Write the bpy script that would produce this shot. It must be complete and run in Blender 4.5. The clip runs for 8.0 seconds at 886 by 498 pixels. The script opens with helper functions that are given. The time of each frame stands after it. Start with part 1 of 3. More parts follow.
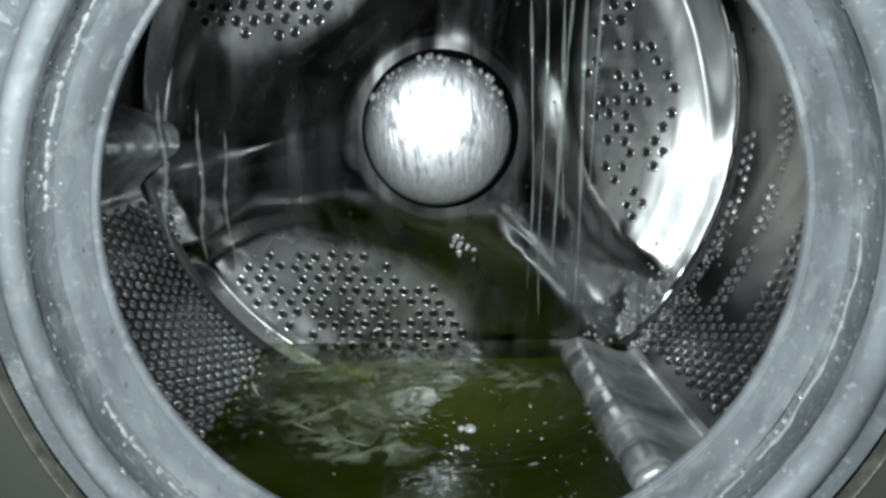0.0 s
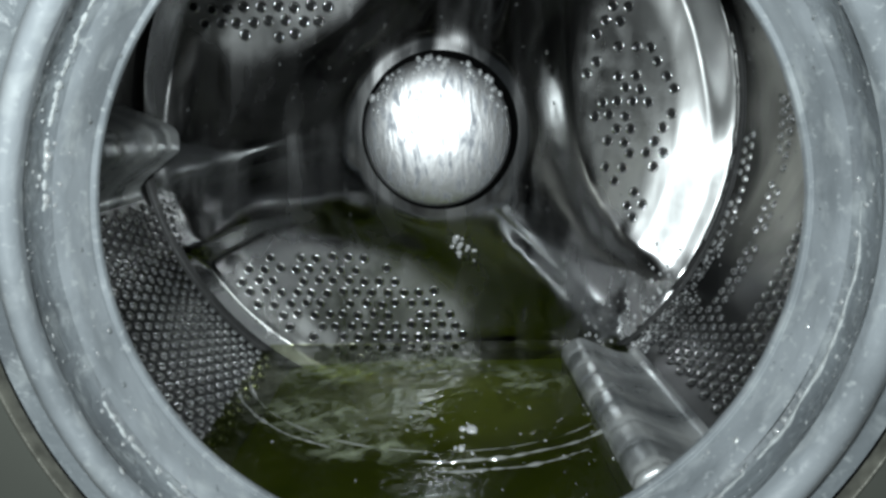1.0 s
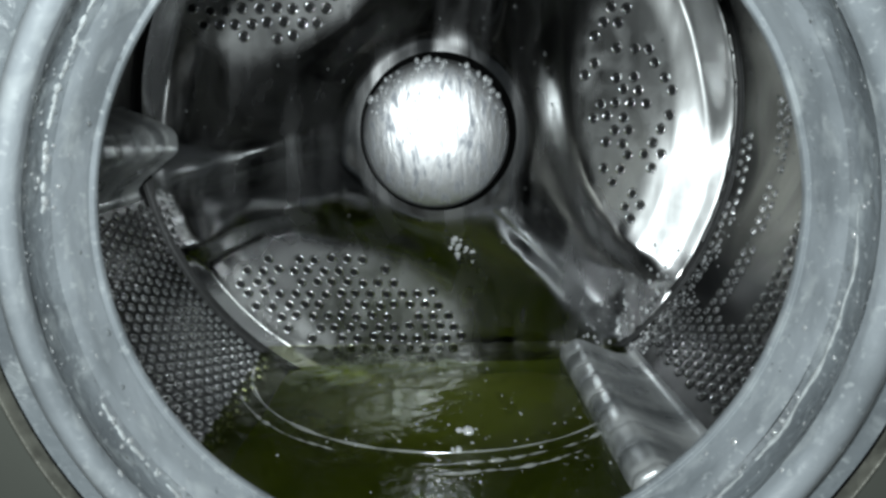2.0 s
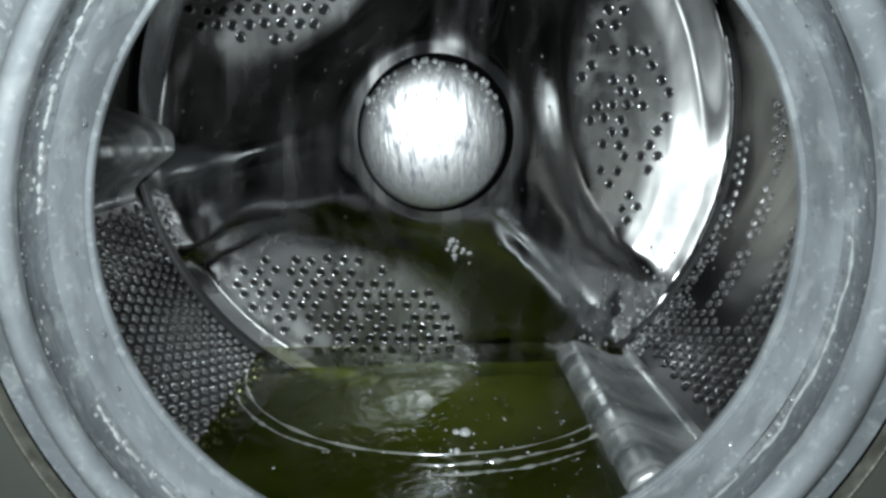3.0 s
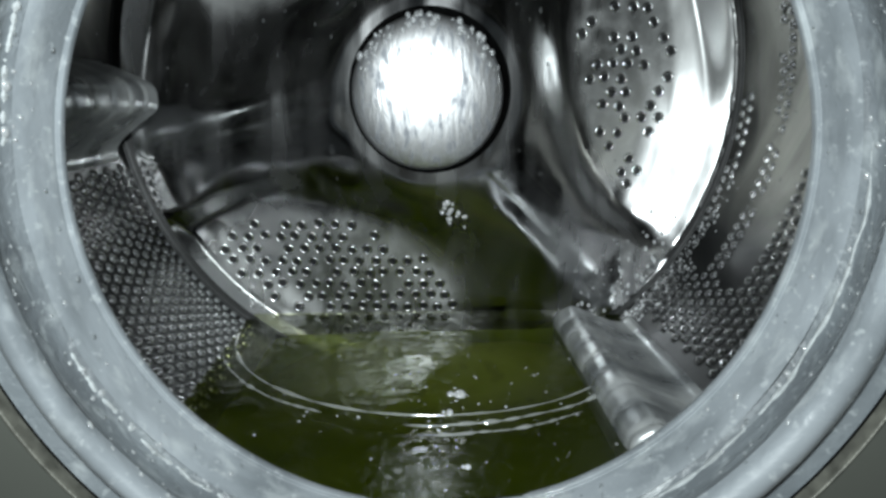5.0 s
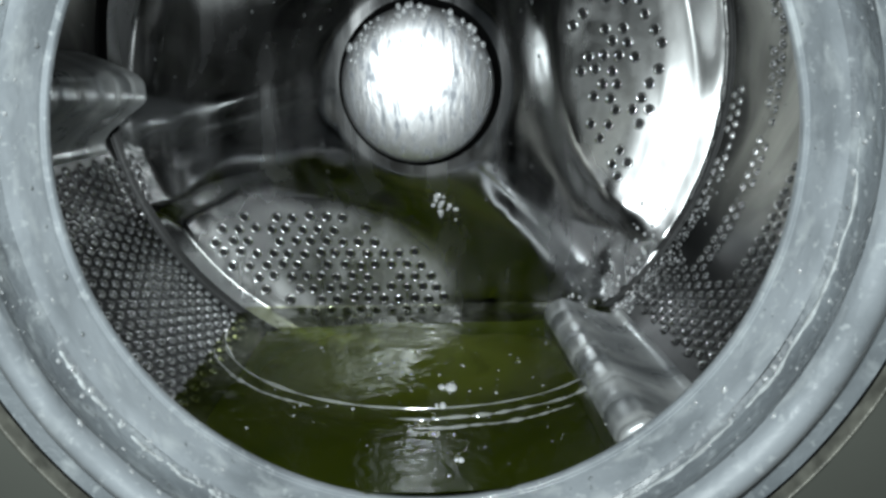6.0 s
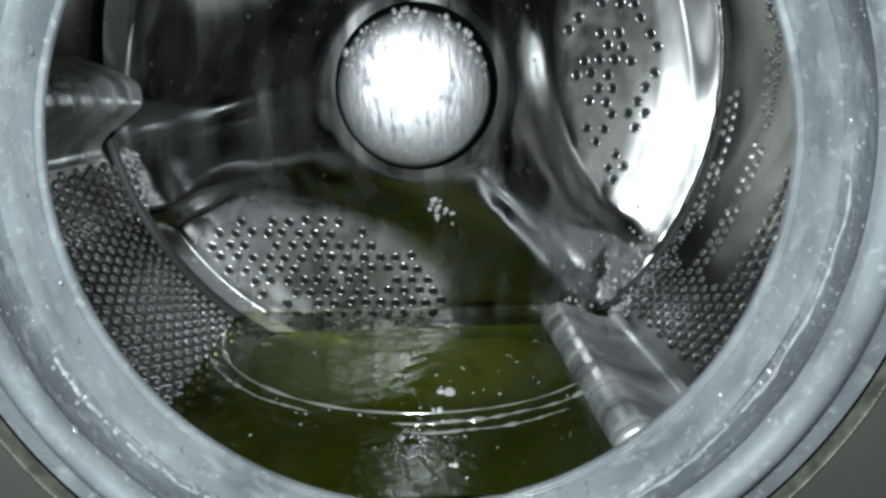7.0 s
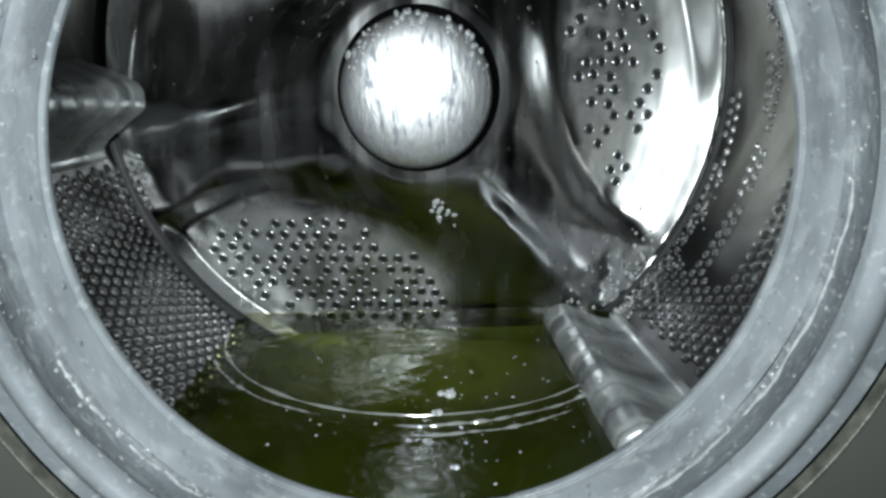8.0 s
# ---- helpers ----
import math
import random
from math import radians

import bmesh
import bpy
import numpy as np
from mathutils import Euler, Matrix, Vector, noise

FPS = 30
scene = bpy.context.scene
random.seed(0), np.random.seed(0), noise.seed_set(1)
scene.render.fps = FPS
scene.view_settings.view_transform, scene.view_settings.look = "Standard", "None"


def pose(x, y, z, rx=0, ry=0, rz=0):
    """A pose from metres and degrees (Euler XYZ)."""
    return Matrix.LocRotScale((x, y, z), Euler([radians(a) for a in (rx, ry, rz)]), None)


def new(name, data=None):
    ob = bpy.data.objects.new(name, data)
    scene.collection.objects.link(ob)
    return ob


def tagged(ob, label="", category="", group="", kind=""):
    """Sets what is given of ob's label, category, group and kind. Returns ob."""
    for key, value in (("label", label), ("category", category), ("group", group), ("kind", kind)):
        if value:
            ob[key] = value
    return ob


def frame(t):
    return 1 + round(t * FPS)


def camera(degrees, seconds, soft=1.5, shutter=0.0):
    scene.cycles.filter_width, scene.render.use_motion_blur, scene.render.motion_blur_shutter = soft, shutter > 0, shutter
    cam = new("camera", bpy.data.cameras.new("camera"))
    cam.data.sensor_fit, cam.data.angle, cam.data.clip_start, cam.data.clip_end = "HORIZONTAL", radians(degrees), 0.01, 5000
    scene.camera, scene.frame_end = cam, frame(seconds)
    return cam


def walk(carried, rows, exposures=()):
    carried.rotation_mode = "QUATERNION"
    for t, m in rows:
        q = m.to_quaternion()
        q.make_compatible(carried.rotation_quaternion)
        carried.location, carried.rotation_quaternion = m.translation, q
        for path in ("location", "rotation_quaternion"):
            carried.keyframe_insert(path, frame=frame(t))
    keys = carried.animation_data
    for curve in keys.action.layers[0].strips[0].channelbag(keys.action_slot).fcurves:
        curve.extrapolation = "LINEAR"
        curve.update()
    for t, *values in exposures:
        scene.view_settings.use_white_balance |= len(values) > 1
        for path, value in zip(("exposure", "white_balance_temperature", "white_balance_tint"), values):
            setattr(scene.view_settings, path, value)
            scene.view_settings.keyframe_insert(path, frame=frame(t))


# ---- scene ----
from math import atan2, cos, hypot, pi, sin

# Drum axis along y, drum centre at x = 0, z = 0. Gasket lip in the plane y = 0.
PATH = (
    (0.0, -0.0123, -0.2542, 0.0191, 76.72, -1.36, -0.27),
    (0.5, -0.0105, -0.2544, 0.0176, 76.97, -1.12, -0.46),
    (1.0, -0.0107, -0.2545, 0.0174, 77.01, -1.16, -0.47),
    (1.5, -0.0110, -0.2547, 0.0178, 77.03, -1.22, -0.54),
    (3.0, -0.0110, -0.2547, 0.0188, 77.11, -1.65, -0.21),
    (3.5, -0.0104, -0.2543, 0.0204, 77.03, -1.70, -0.29),
    (4.0, -0.0100, -0.2531, 0.0153, 77.29, -1.59, -0.17),
    (4.5, -0.0109, -0.2482, 0.0031, 77.04, -1.86, -0.00),
    (5.0, -0.0109, -0.2451, -0.0023, 75.80, -2.18, -0.05),
    (6.5, -0.0090, -0.2445, 0.0017, 74.75, -3.08, -0.01),
    (7.0, -0.0088, -0.2446, 0.0020, 74.98, -3.11, -0.07),
    (7.5, -0.0091, -0.2451, 0.0027, 75.07, -3.17, -0.04),
    (8.0, -0.0084, -0.2446, 0.0027, 75.06, -2.85, -0.17),
)
cam = camera(72.0, 8.0, soft=3.0)
walk(cam, [(t, pose(x, y, z, 0, 0, yaw) @ pose(0, 0, 0, tilt) @ pose(0, 0, 0, 0, 0, roll)) for t, x, y, z, tilt, yaw, roll in PATH],
     exposures=[(0.0, -0.04), (1.5, -0.08), (4.0, -0.08), (4.5, 0.06), (5.2, 0.20), (8.0, 0.19)])

# ---- light: the two small torch LEDs beside the lens, and the dim room ----
world = bpy.data.worlds.new("world")
scene.world = world
world.use_nodes = True
world.node_tree.nodes["Background"].inputs[0].default_value = (0.80, 0.90, 1.0, 1)
world.node_tree.nodes["Background"].inputs[1].default_value = 0.010
for dx, watts in ((-0.008, 2.45), (0.008, 3.8)):
    led = bpy.data.lights.new("torch_led", "POINT")
    led.energy, led.shadow_soft_size, led.color = watts, 0.0055, (0.88, 0.97, 0.98)
    new("torch_led", led).location = (dx - 0.028, -0.268, 0.062)

# ---- dimensions ----
R = 0.24            # drum radius
SEAM = 0.2335       # where the drum wall meets the back
ARM = 0.216         # depth of the raised arms of the back, before BACK
BACK = pose(-0.0024, 0.0152, -0.0002) @ Matrix.Scale(1.062, 4)     # seats the back on the wall
HUB = pose(-0.0018, 0, -0.0015) @ Matrix.Diagonal((0.955, 1.0, 0.955, 1))
LIP_Z = -0.0375     # height of the middle of the door opening
LEVEL = -0.183      # water level
rng = random.Random(7)


# ---- materials ----
def mat(name):
    m = bpy.data.materials.new(name)
    m.use_nodes = True
    nt = m.node_tree
    return m, nt, nt.nodes["Principled BSDF"]


def tex(nt, scale, detail=4.0, stretch=None, distort=0.0):
    co = nt.nodes.new("ShaderNodeTexCoord")
    n = nt.nodes.new("ShaderNodeTexNoise")
    n.inputs["Scale"].default_value, n.inputs["Detail"].default_value = scale, detail
    n.inputs["Distortion"].default_value = distort
    mp = nt.nodes.new("ShaderNodeMapping")
    mp.inputs["Scale"].default_value = stretch or (1, 1, 1)
    nt.links.new(co.outputs["Object"], mp.inputs[0])
    nt.links.new(mp.outputs[0], n.inputs["Vector"])
    return n.outputs["Fac"]


def ramp(nt, fac, lo, hi, a, b):
    r = nt.nodes.new("ShaderNodeMapRange")
    r.inputs["From Min"].default_value, r.inputs["From Max"].default_value = lo, hi
    r.inputs["To Min"].default_value, r.inputs["To Max"].default_value = a, b
    nt.links.new(fac, r.inputs["Value"])
    return r.outputs["Result"]


def blend(nt, fac, a, b):
    m = nt.nodes.new("ShaderNodeMix")
    m.data_type = "RGBA"
    nt.links.new(fac, m.inputs["Factor"])
    m.inputs[6].default_value, m.inputs[7].default_value = (*a, 1), (*b, 1)
    return m.outputs[2]


def bump(nt, bs, height, strength, dist):
    b = nt.nodes.new("ShaderNodeBump")
    b.inputs["Strength"].default_value, b.inputs["Distance"].default_value = strength, dist
    nt.links.new(height, b.inputs["Height"])
    nt.links.new(b.outputs[0], bs.inputs["Normal"])


def steel(name, rough=(0.14, 0.34), base=0.58, grain=(1, 1, 1), gscale=260, gstr=0.12, film=0.25):
    """Stainless steel with water film, limescale patches and fine grain."""
    m, nt, bs = mat(name)
    patch = tex(nt, 14, 5)
    fine = tex(nt, gscale, 3, grain)
    nt.links.new(blend(nt, ramp(nt, patch, 0.35, 0.7, 0, 1), (base, base, base * 1.02), (base * 0.8, base * 0.82, base * 0.82)), bs.inputs["Base Color"])
    nt.links.new(ramp(nt, patch, 0.3, 0.72, *rough), bs.inputs["Roughness"])
    nt.links.new(ramp(nt, tex(nt, 55, 6), 0.5, 0.75, 1.0, 1.0 - film), bs.inputs["Metallic"])
    bump(nt, bs, fine, gstr, 0.0006)
    return m


def plain(name, color, rough=0.5, metal=0.0, vary=0.15, scale=60, bstr=0.1, coat=0.0):
    m, nt, bs = mat(name)
    f = tex(nt, scale, 5)
    d = tuple(c * (1 - vary) for c in color)
    nt.links.new(blend(nt, ramp(nt, f, 0.35, 0.65, 0, 1), color, d), bs.inputs["Base Color"])
    bs.inputs["Roughness"].default_value, bs.inputs["Metallic"].default_value = rough, metal
    bs.inputs["Coat Weight"].default_value = coat
    bs.inputs["Coat Roughness"].default_value = 0.12
    bump(nt, bs, tex(nt, scale * 6, 4), bstr, 0.0008)
    return m


def layer(nt, fac, base, color):
    """Lays a plain colour over another colour by a factor."""
    m = nt.nodes.new("ShaderNodeMix")
    m.data_type = "RGBA"
    nt.links.new(fac, m.inputs["Factor"])
    nt.links.new(base, m.inputs[6])
    m.inputs[7].default_value = (*color, 1)
    return m.outputs[2]


def rubber(name, base, scale_color, wet, relief):
    """Grey rubber with limescale smears running round it and dark wet patches."""
    m, nt, bs = mat(name)
    c = blend(nt, ramp(nt, tex(nt, 20, 6, (1, 2, 1), 0.2), 0.40, 0.64, 0, 0.75), base, wet)
    c = layer(nt, ramp(nt, tex(nt, 60, 7, (1, 2, 1), 0.3), 0.55, 0.70, 0, 0.45), c, scale_color)
    c = layer(nt, ramp(nt, tex(nt, 260, 4), 0.60, 0.70, 0, 0.5), c, scale_color)
    nt.links.new(c, bs.inputs["Base Color"])
    nt.links.new(ramp(nt, tex(nt, 24, 5), 0.35, 0.65, 0.24, 0.55), bs.inputs["Roughness"])
    bs.inputs["Coat Weight"].default_value, bs.inputs["Coat Roughness"].default_value = 0.6, 0.07
    bs.inputs["Coat IOR"].default_value = 1.4
    bump(nt, bs, tex(nt, 95, 6, (1, 2, 1), 0.6), relief, 0.0016)
    return m


def lifter_material():
    """Satin steel; reflections are painted as lighter and duller bands across the lifter."""
    m, nt, bs = mat("satin_lifter")
    c = blend(nt, ramp(nt, tex(nt, 26, 2, (0.05, 1, 0.05)), 0.40, 0.60, 0, 1), (0.62, 0.64, 0.65), (0.26, 0.275, 0.285))
    nt.links.new(layer(nt, ramp(nt, tex(nt, 45, 6), 0.48, 0.66, 0, 0.6), c, (0.46, 0.47, 0.46)), bs.inputs["Base Color"])
    nt.links.new(ramp(nt, tex(nt, 30, 4), 0.35, 0.65, 0.24, 0.42), bs.inputs["Roughness"])
    nt.links.new(ramp(nt, tex(nt, 45, 6), 0.48, 0.66, 0.58, 0.20), bs.inputs["Metallic"])
    bump(nt, bs, tex(nt, 220, 4), 0.15, 0.0006)
    return m


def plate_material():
    """Pressed steel of the back, darker and smoother on the arms, paler and rougher on the pads."""
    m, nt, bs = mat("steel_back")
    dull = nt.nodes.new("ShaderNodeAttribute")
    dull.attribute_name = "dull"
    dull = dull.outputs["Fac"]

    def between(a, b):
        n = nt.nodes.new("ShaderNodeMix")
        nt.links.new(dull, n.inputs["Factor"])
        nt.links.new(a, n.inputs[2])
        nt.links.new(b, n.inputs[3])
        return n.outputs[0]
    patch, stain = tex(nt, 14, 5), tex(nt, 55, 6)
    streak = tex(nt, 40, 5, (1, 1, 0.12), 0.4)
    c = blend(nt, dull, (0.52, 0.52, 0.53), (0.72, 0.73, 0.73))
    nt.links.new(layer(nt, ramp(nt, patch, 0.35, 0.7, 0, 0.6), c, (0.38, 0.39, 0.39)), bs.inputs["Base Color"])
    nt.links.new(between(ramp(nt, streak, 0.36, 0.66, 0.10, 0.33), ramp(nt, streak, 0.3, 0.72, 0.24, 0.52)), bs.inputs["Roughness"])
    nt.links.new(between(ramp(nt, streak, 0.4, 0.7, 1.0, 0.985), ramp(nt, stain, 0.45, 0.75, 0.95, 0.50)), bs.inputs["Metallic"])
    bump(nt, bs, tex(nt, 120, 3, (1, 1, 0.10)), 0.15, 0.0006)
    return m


def hub_material():
    """Bright steel dome with limescale runs hanging down it."""
    m, nt, bs = mat("steel_hub")
    runs = ramp(nt, tex(nt, 210, 5, (1, 1, 0.30), 0.5), 0.48, 0.66, 0, 1)
    nt.links.new(blend(nt, runs, (0.92, 0.93, 0.95), (0.38, 0.40, 0.44)), bs.inputs["Base Color"])
    nt.links.new(ramp(nt, runs, 0, 1, 0.38, 0.52), bs.inputs["Roughness"])
    nt.links.new(ramp(nt, runs, 0, 1, 0.90, 0.62), bs.inputs["Metallic"])
    bump(nt, bs, tex(nt, 170, 5, (1, 1, 0.25), 0.5), 0.55, 0.0010)
    return m


def wall_material():
    """Dark polished drum steel; the lit look above the water is painted in as pale patches."""
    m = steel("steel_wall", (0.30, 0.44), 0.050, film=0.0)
    nt = m.node_tree
    bs = nt.nodes["Principled BSDF"]
    co, axes, mul = nt.nodes.new("ShaderNodeTexCoord"), nt.nodes.new("ShaderNodeSeparateXYZ"), nt.nodes.new("ShaderNodeMath")
    mul.operation = "MULTIPLY"
    nt.links.new(co.outputs["Object"], axes.inputs[0])
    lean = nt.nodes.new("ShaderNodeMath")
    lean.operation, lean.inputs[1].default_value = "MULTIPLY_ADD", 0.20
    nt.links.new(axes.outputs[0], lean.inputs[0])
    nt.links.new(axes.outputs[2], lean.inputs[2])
    # painted light: paler with height and to the right, thinner again near the top
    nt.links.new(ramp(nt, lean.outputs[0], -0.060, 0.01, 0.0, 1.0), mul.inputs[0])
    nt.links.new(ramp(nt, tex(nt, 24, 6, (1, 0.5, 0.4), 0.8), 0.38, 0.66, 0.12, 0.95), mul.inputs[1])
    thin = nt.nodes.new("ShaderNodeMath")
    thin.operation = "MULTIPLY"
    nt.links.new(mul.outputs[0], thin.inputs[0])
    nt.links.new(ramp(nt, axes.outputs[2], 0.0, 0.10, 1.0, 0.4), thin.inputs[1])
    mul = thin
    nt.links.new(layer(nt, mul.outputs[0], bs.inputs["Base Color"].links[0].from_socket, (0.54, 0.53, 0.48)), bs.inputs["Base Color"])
    nt.links.new(ramp(nt, mul.outputs[0], 0.0, 1.0, 1.0, 0.25), bs.inputs["Metallic"])
    return m


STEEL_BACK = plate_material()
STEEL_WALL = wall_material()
STEEL_RIM = steel("steel_rim", (0.14, 0.24), 0.92, film=0.0)
# near-black base puts the shade of the seam and hub groove into the colour
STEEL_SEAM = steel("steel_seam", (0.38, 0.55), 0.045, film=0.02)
STEEL_HUB = hub_material()
STEEL_LIFT = lifter_material()
RUBBER = rubber("gasket_rubber", (0.275, 0.300, 0.322), (0.45, 0.48, 0.49), (0.14, 0.157, 0.170), 0.30)
# darker copy of the rubber: the wet fold, and painted shadow on the flange
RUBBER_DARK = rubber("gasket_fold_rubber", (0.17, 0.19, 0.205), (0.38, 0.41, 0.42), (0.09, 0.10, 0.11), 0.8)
# near-white colour paints the ragged reflections at the top of the hub
HUB_GLINT = plain("hub_glint", (0.74, 0.76, 0.78), 0.35, 0.3, 0.4, 200, 0.8)
CRUST = plain("limescale", (0.50, 0.53, 0.54), 0.6, 0, 0.4, 200, 0.8)
PAINT = plain("front_paint", (0.085, 0.090, 0.078), 0.6, 0, 0.08, 20, 0.05)
DARK = plain("tub_and_hole_dark", (0.015, 0.016, 0.017), 0.55)
TRIM = plain("trim_metal", (0.17, 0.17, 0.145), 0.45, 0.3, 0.5, 120, 0.4)
WALLPAINT = plain("room_paint", (0.5, 0.5, 0.48), 0.8)
TILE = plain("floor_tile", (0.22, 0.21, 0.20), 0.5, 0, 0.2, 8, 0.1)


def water_material():
    """Green soapy water: tinted see-through body, murk and a glossy skin."""
    m = bpy.data.materials.new("green_water")
    m.use_nodes = True
    nt = m.node_tree
    nt.nodes.clear()
    out = nt.nodes.new("ShaderNodeOutputMaterial")
    clear = nt.nodes.new("ShaderNodeBsdfTransparent")
    clear.inputs[0].default_value = (0.94, 0.97, 0.64, 1)
    murk = nt.nodes.new("ShaderNodeBsdfDiffuse")
    nt.links.new(blend(nt, ramp(nt, tex(nt, 22, 6, None, 1.0), 0.35, 0.7, 0, 1), (0.085, 0.125, 0.008), (0.20, 0.26, 0.018)), murk.inputs[0])
    gloss = nt.nodes.new("ShaderNodeBsdfGlossy")
    gloss.inputs["Roughness"].default_value = 0.018
    fres = nt.nodes.new("ShaderNodeFresnel")
    fres.inputs[0].default_value = 1.48
    a, b = nt.nodes.new("ShaderNodeMixShader"), nt.nodes.new("ShaderNodeMixShader")
    a.inputs[0].default_value = 0.09
    nt.links.new(clear.outputs[0], a.inputs[1])
    nt.links.new(murk.outputs[0], a.inputs[2])
    nt.links.new(fres.outputs[0], b.inputs[0])
    nt.links.new(a.outputs[0], b.inputs[1])
    nt.links.new(gloss.outputs[0], b.inputs[2])
    bp = nt.nodes.new("ShaderNodeBump")
    bp.inputs["Strength"].default_value, bp.inputs["Distance"].default_value = 0.36, 0.002
    nt.links.new(tex(nt, 90, 3, None, 0.6), bp.inputs["Height"])
    nt.links.new(bp.outputs[0], gloss.inputs["Normal"])
    nt.links.new(b.outputs[0], out.inputs[0])
    return m


WATER = water_material()


# ---- mesh helpers ----
def mesh_of(name, verts, faces, material, smooth=True):
    me = bpy.data.meshes.new(name)
    me.from_pydata([tuple(v) for v in verts], [], faces)
    me.materials.append(material)
    if smooth:
        me.polygons.foreach_set("use_smooth", [True] * len(me.polygons))
    me.update()
    return me


def part(name, me, parent, label=""):
    ob = new(name, me)
    ob.parent = parent
    return tagged(ob, label)


def grid_faces(n, m, wrap):
    """Quads of n rings of m points, closed round when wrap."""
    fs = []
    for i in range(n - 1):
        for j in range(m if wrap else m - 1):
            k = (j + 1) % m
            fs.append((i * m + j, i * m + k, (i + 1) * m + k, (i + 1) * m + j))
    return fs


def lathe(name, profile, material, seg=160, zc=0.0, wobble=0.0, seed=0, xc=(0.0, 0.0)):
    """Revolve (r, y) points about the y axis through (0, zc), shifted sideways from one x to another along the profile."""
    vs = []
    for i, (r, y) in enumerate(profile):
        x0 = xc[0] + (xc[1] - xc[0]) * i / (len(profile) - 1)
        for j in range(seg):
            a = 2 * pi * j / seg
            w = wobble * noise.noise(Vector((cos(a) * 4 + seed, sin(a) * 4, y * 60))) if wobble else 0
            vs.append((x0 + (r + w) * cos(a), y + w * 0.5, zc + (r + w) * sin(a)))
    return mesh_of(name, vs, grid_faces(len(profile), seg, True), material)


def smooth_curve(points, n=6):
    """Catmull-Rom through profile points."""
    out = []
    p = [points[0], *points, points[-1]]
    for i in range(1, len(p) - 2):
        for k in range(n):
            t = k / n
            out.append(tuple(0.5 * (2 * p[i][c] + (p[i + 1][c] - p[i - 1][c]) * t + (2 * p[i - 1][c] - 5 * p[i][c] + 4 * p[i + 1][c] - p[i + 2][c]) * t * t
                                    + (3 * p[i][c] - p[i - 1][c] - 3 * p[i + 1][c] + p[i + 2][c]) * t ** 3) for c in (0, 1)))
    out.append(points[-1])
    return out


def sstep(x, a, b):
    t = min(1.0, max(0.0, (x - a) / (b - a)))
    return t * t * (3 - 2 * t)


def ease(t):
    """A straight slope that rounds off into the level at 1."""
    if t <= 0.85:
        return max(0.0, t)
    return 1.0 if t >= 1.15 else t - (t - 0.85) ** 2 / 0.6


ARMS = (195.0, 315.0, 75.0)


def oval(x, z):
    """Where a point lies on the oval pad of its third of the back: below 1 on the pad; and its angle after the arm before."""
    a = math.degrees(atan2(z, x))
    k = min(ARMS, key=lambda v: (a - v) % 360)
    t = radians(195.0 - k)                        # turn that third onto the one after the first arm
    px, pz = x * cos(t) - z * sin(t) + 0.079, x * sin(t) + z * cos(t) + 0.163
    u, v = px * 0.966 - pz * 0.259, px * 0.259 + pz * 0.966
    return hypot(u / 0.121, v / 0.075), (a - k) % 360


def hollow(x, z):
    """How far into a hollow between two arms of the back a point lies: 0 on an arm, 1 on the pad."""
    r = hypot(x, z)
    if r < 1e-6:
        return 0.0
    q, s = oval(x, z)
    keep = sstep(-s, -62, -36)                    # a long outer slope near the first arm, a short one further on
    a = max(1e-6, r * sin(radians(min(s, 120 - s, 90))) - 0.008 - (0.022 * sstep(r, 0.145, 0.205) if s < 60 else 0.0))   # the arm flares towards the rim
    b = max(1e-6, r - 0.064)
    d = a * b / (a ** 3 + b ** 3) ** (1 / 3)
    e = max(0.0, q - 1.0) * 0.085
    return sstep(d / (d + e + 1e-6), 0.0, 1.0) * (keep * ease((0.226 - r) / (0.056 if x > 0.02 and z < 0.09 else 0.008 if z < 0.02 else 0.040)) + (1 - keep) * sstep(-r, -0.2245, -0.207))


def pad_hole(x, z):
    """Whether the perforated part of a pad covers a point."""
    q, s = oval(x, z)
    return q < 0.86 and hypot(x, z) < (0.207 if x < 0 else 0.186)


def back_y(x, z):
    r = hypot(x, z)
    a = math.degrees(atan2(z, x))
    s = min((a - k) % 360 for k in ARMS)
    d = r * sin(radians(min(s, 120 - s, 90)))
    ridge = 0.0008 * max(0.0, 1 - (d / 0.013) ** 2) ** 1.5 * sstep(r, 0.06, 0.075) * sstep(-r, -0.224, -0.205)
    strip = (1 - sstep(d, 0.010, 0.030)) * sstep(r, 0.066, 0.105) * sstep(-r, -0.214, -0.115)      # dished arms
    ridge -= 0.0035 * strip * (1 - hollow(x, z))
    y = ARM - 0.018 * (1 - min(1.0, (r - 0.06) / 0.15)) - 0.006 * sstep(r, 0.185, 0.215) - ridge + 0.022 * hollow(x, z)
    return y + 0.0007 * noise.noise(Vector((x * 26, z * 17, 3.3))) * sstep(r, 0.062, 0.075) * sstep(-r, -0.2225, -0.212) + 0.00018 * noise.noise(Vector((x * 110, z * 45, 8.3)))


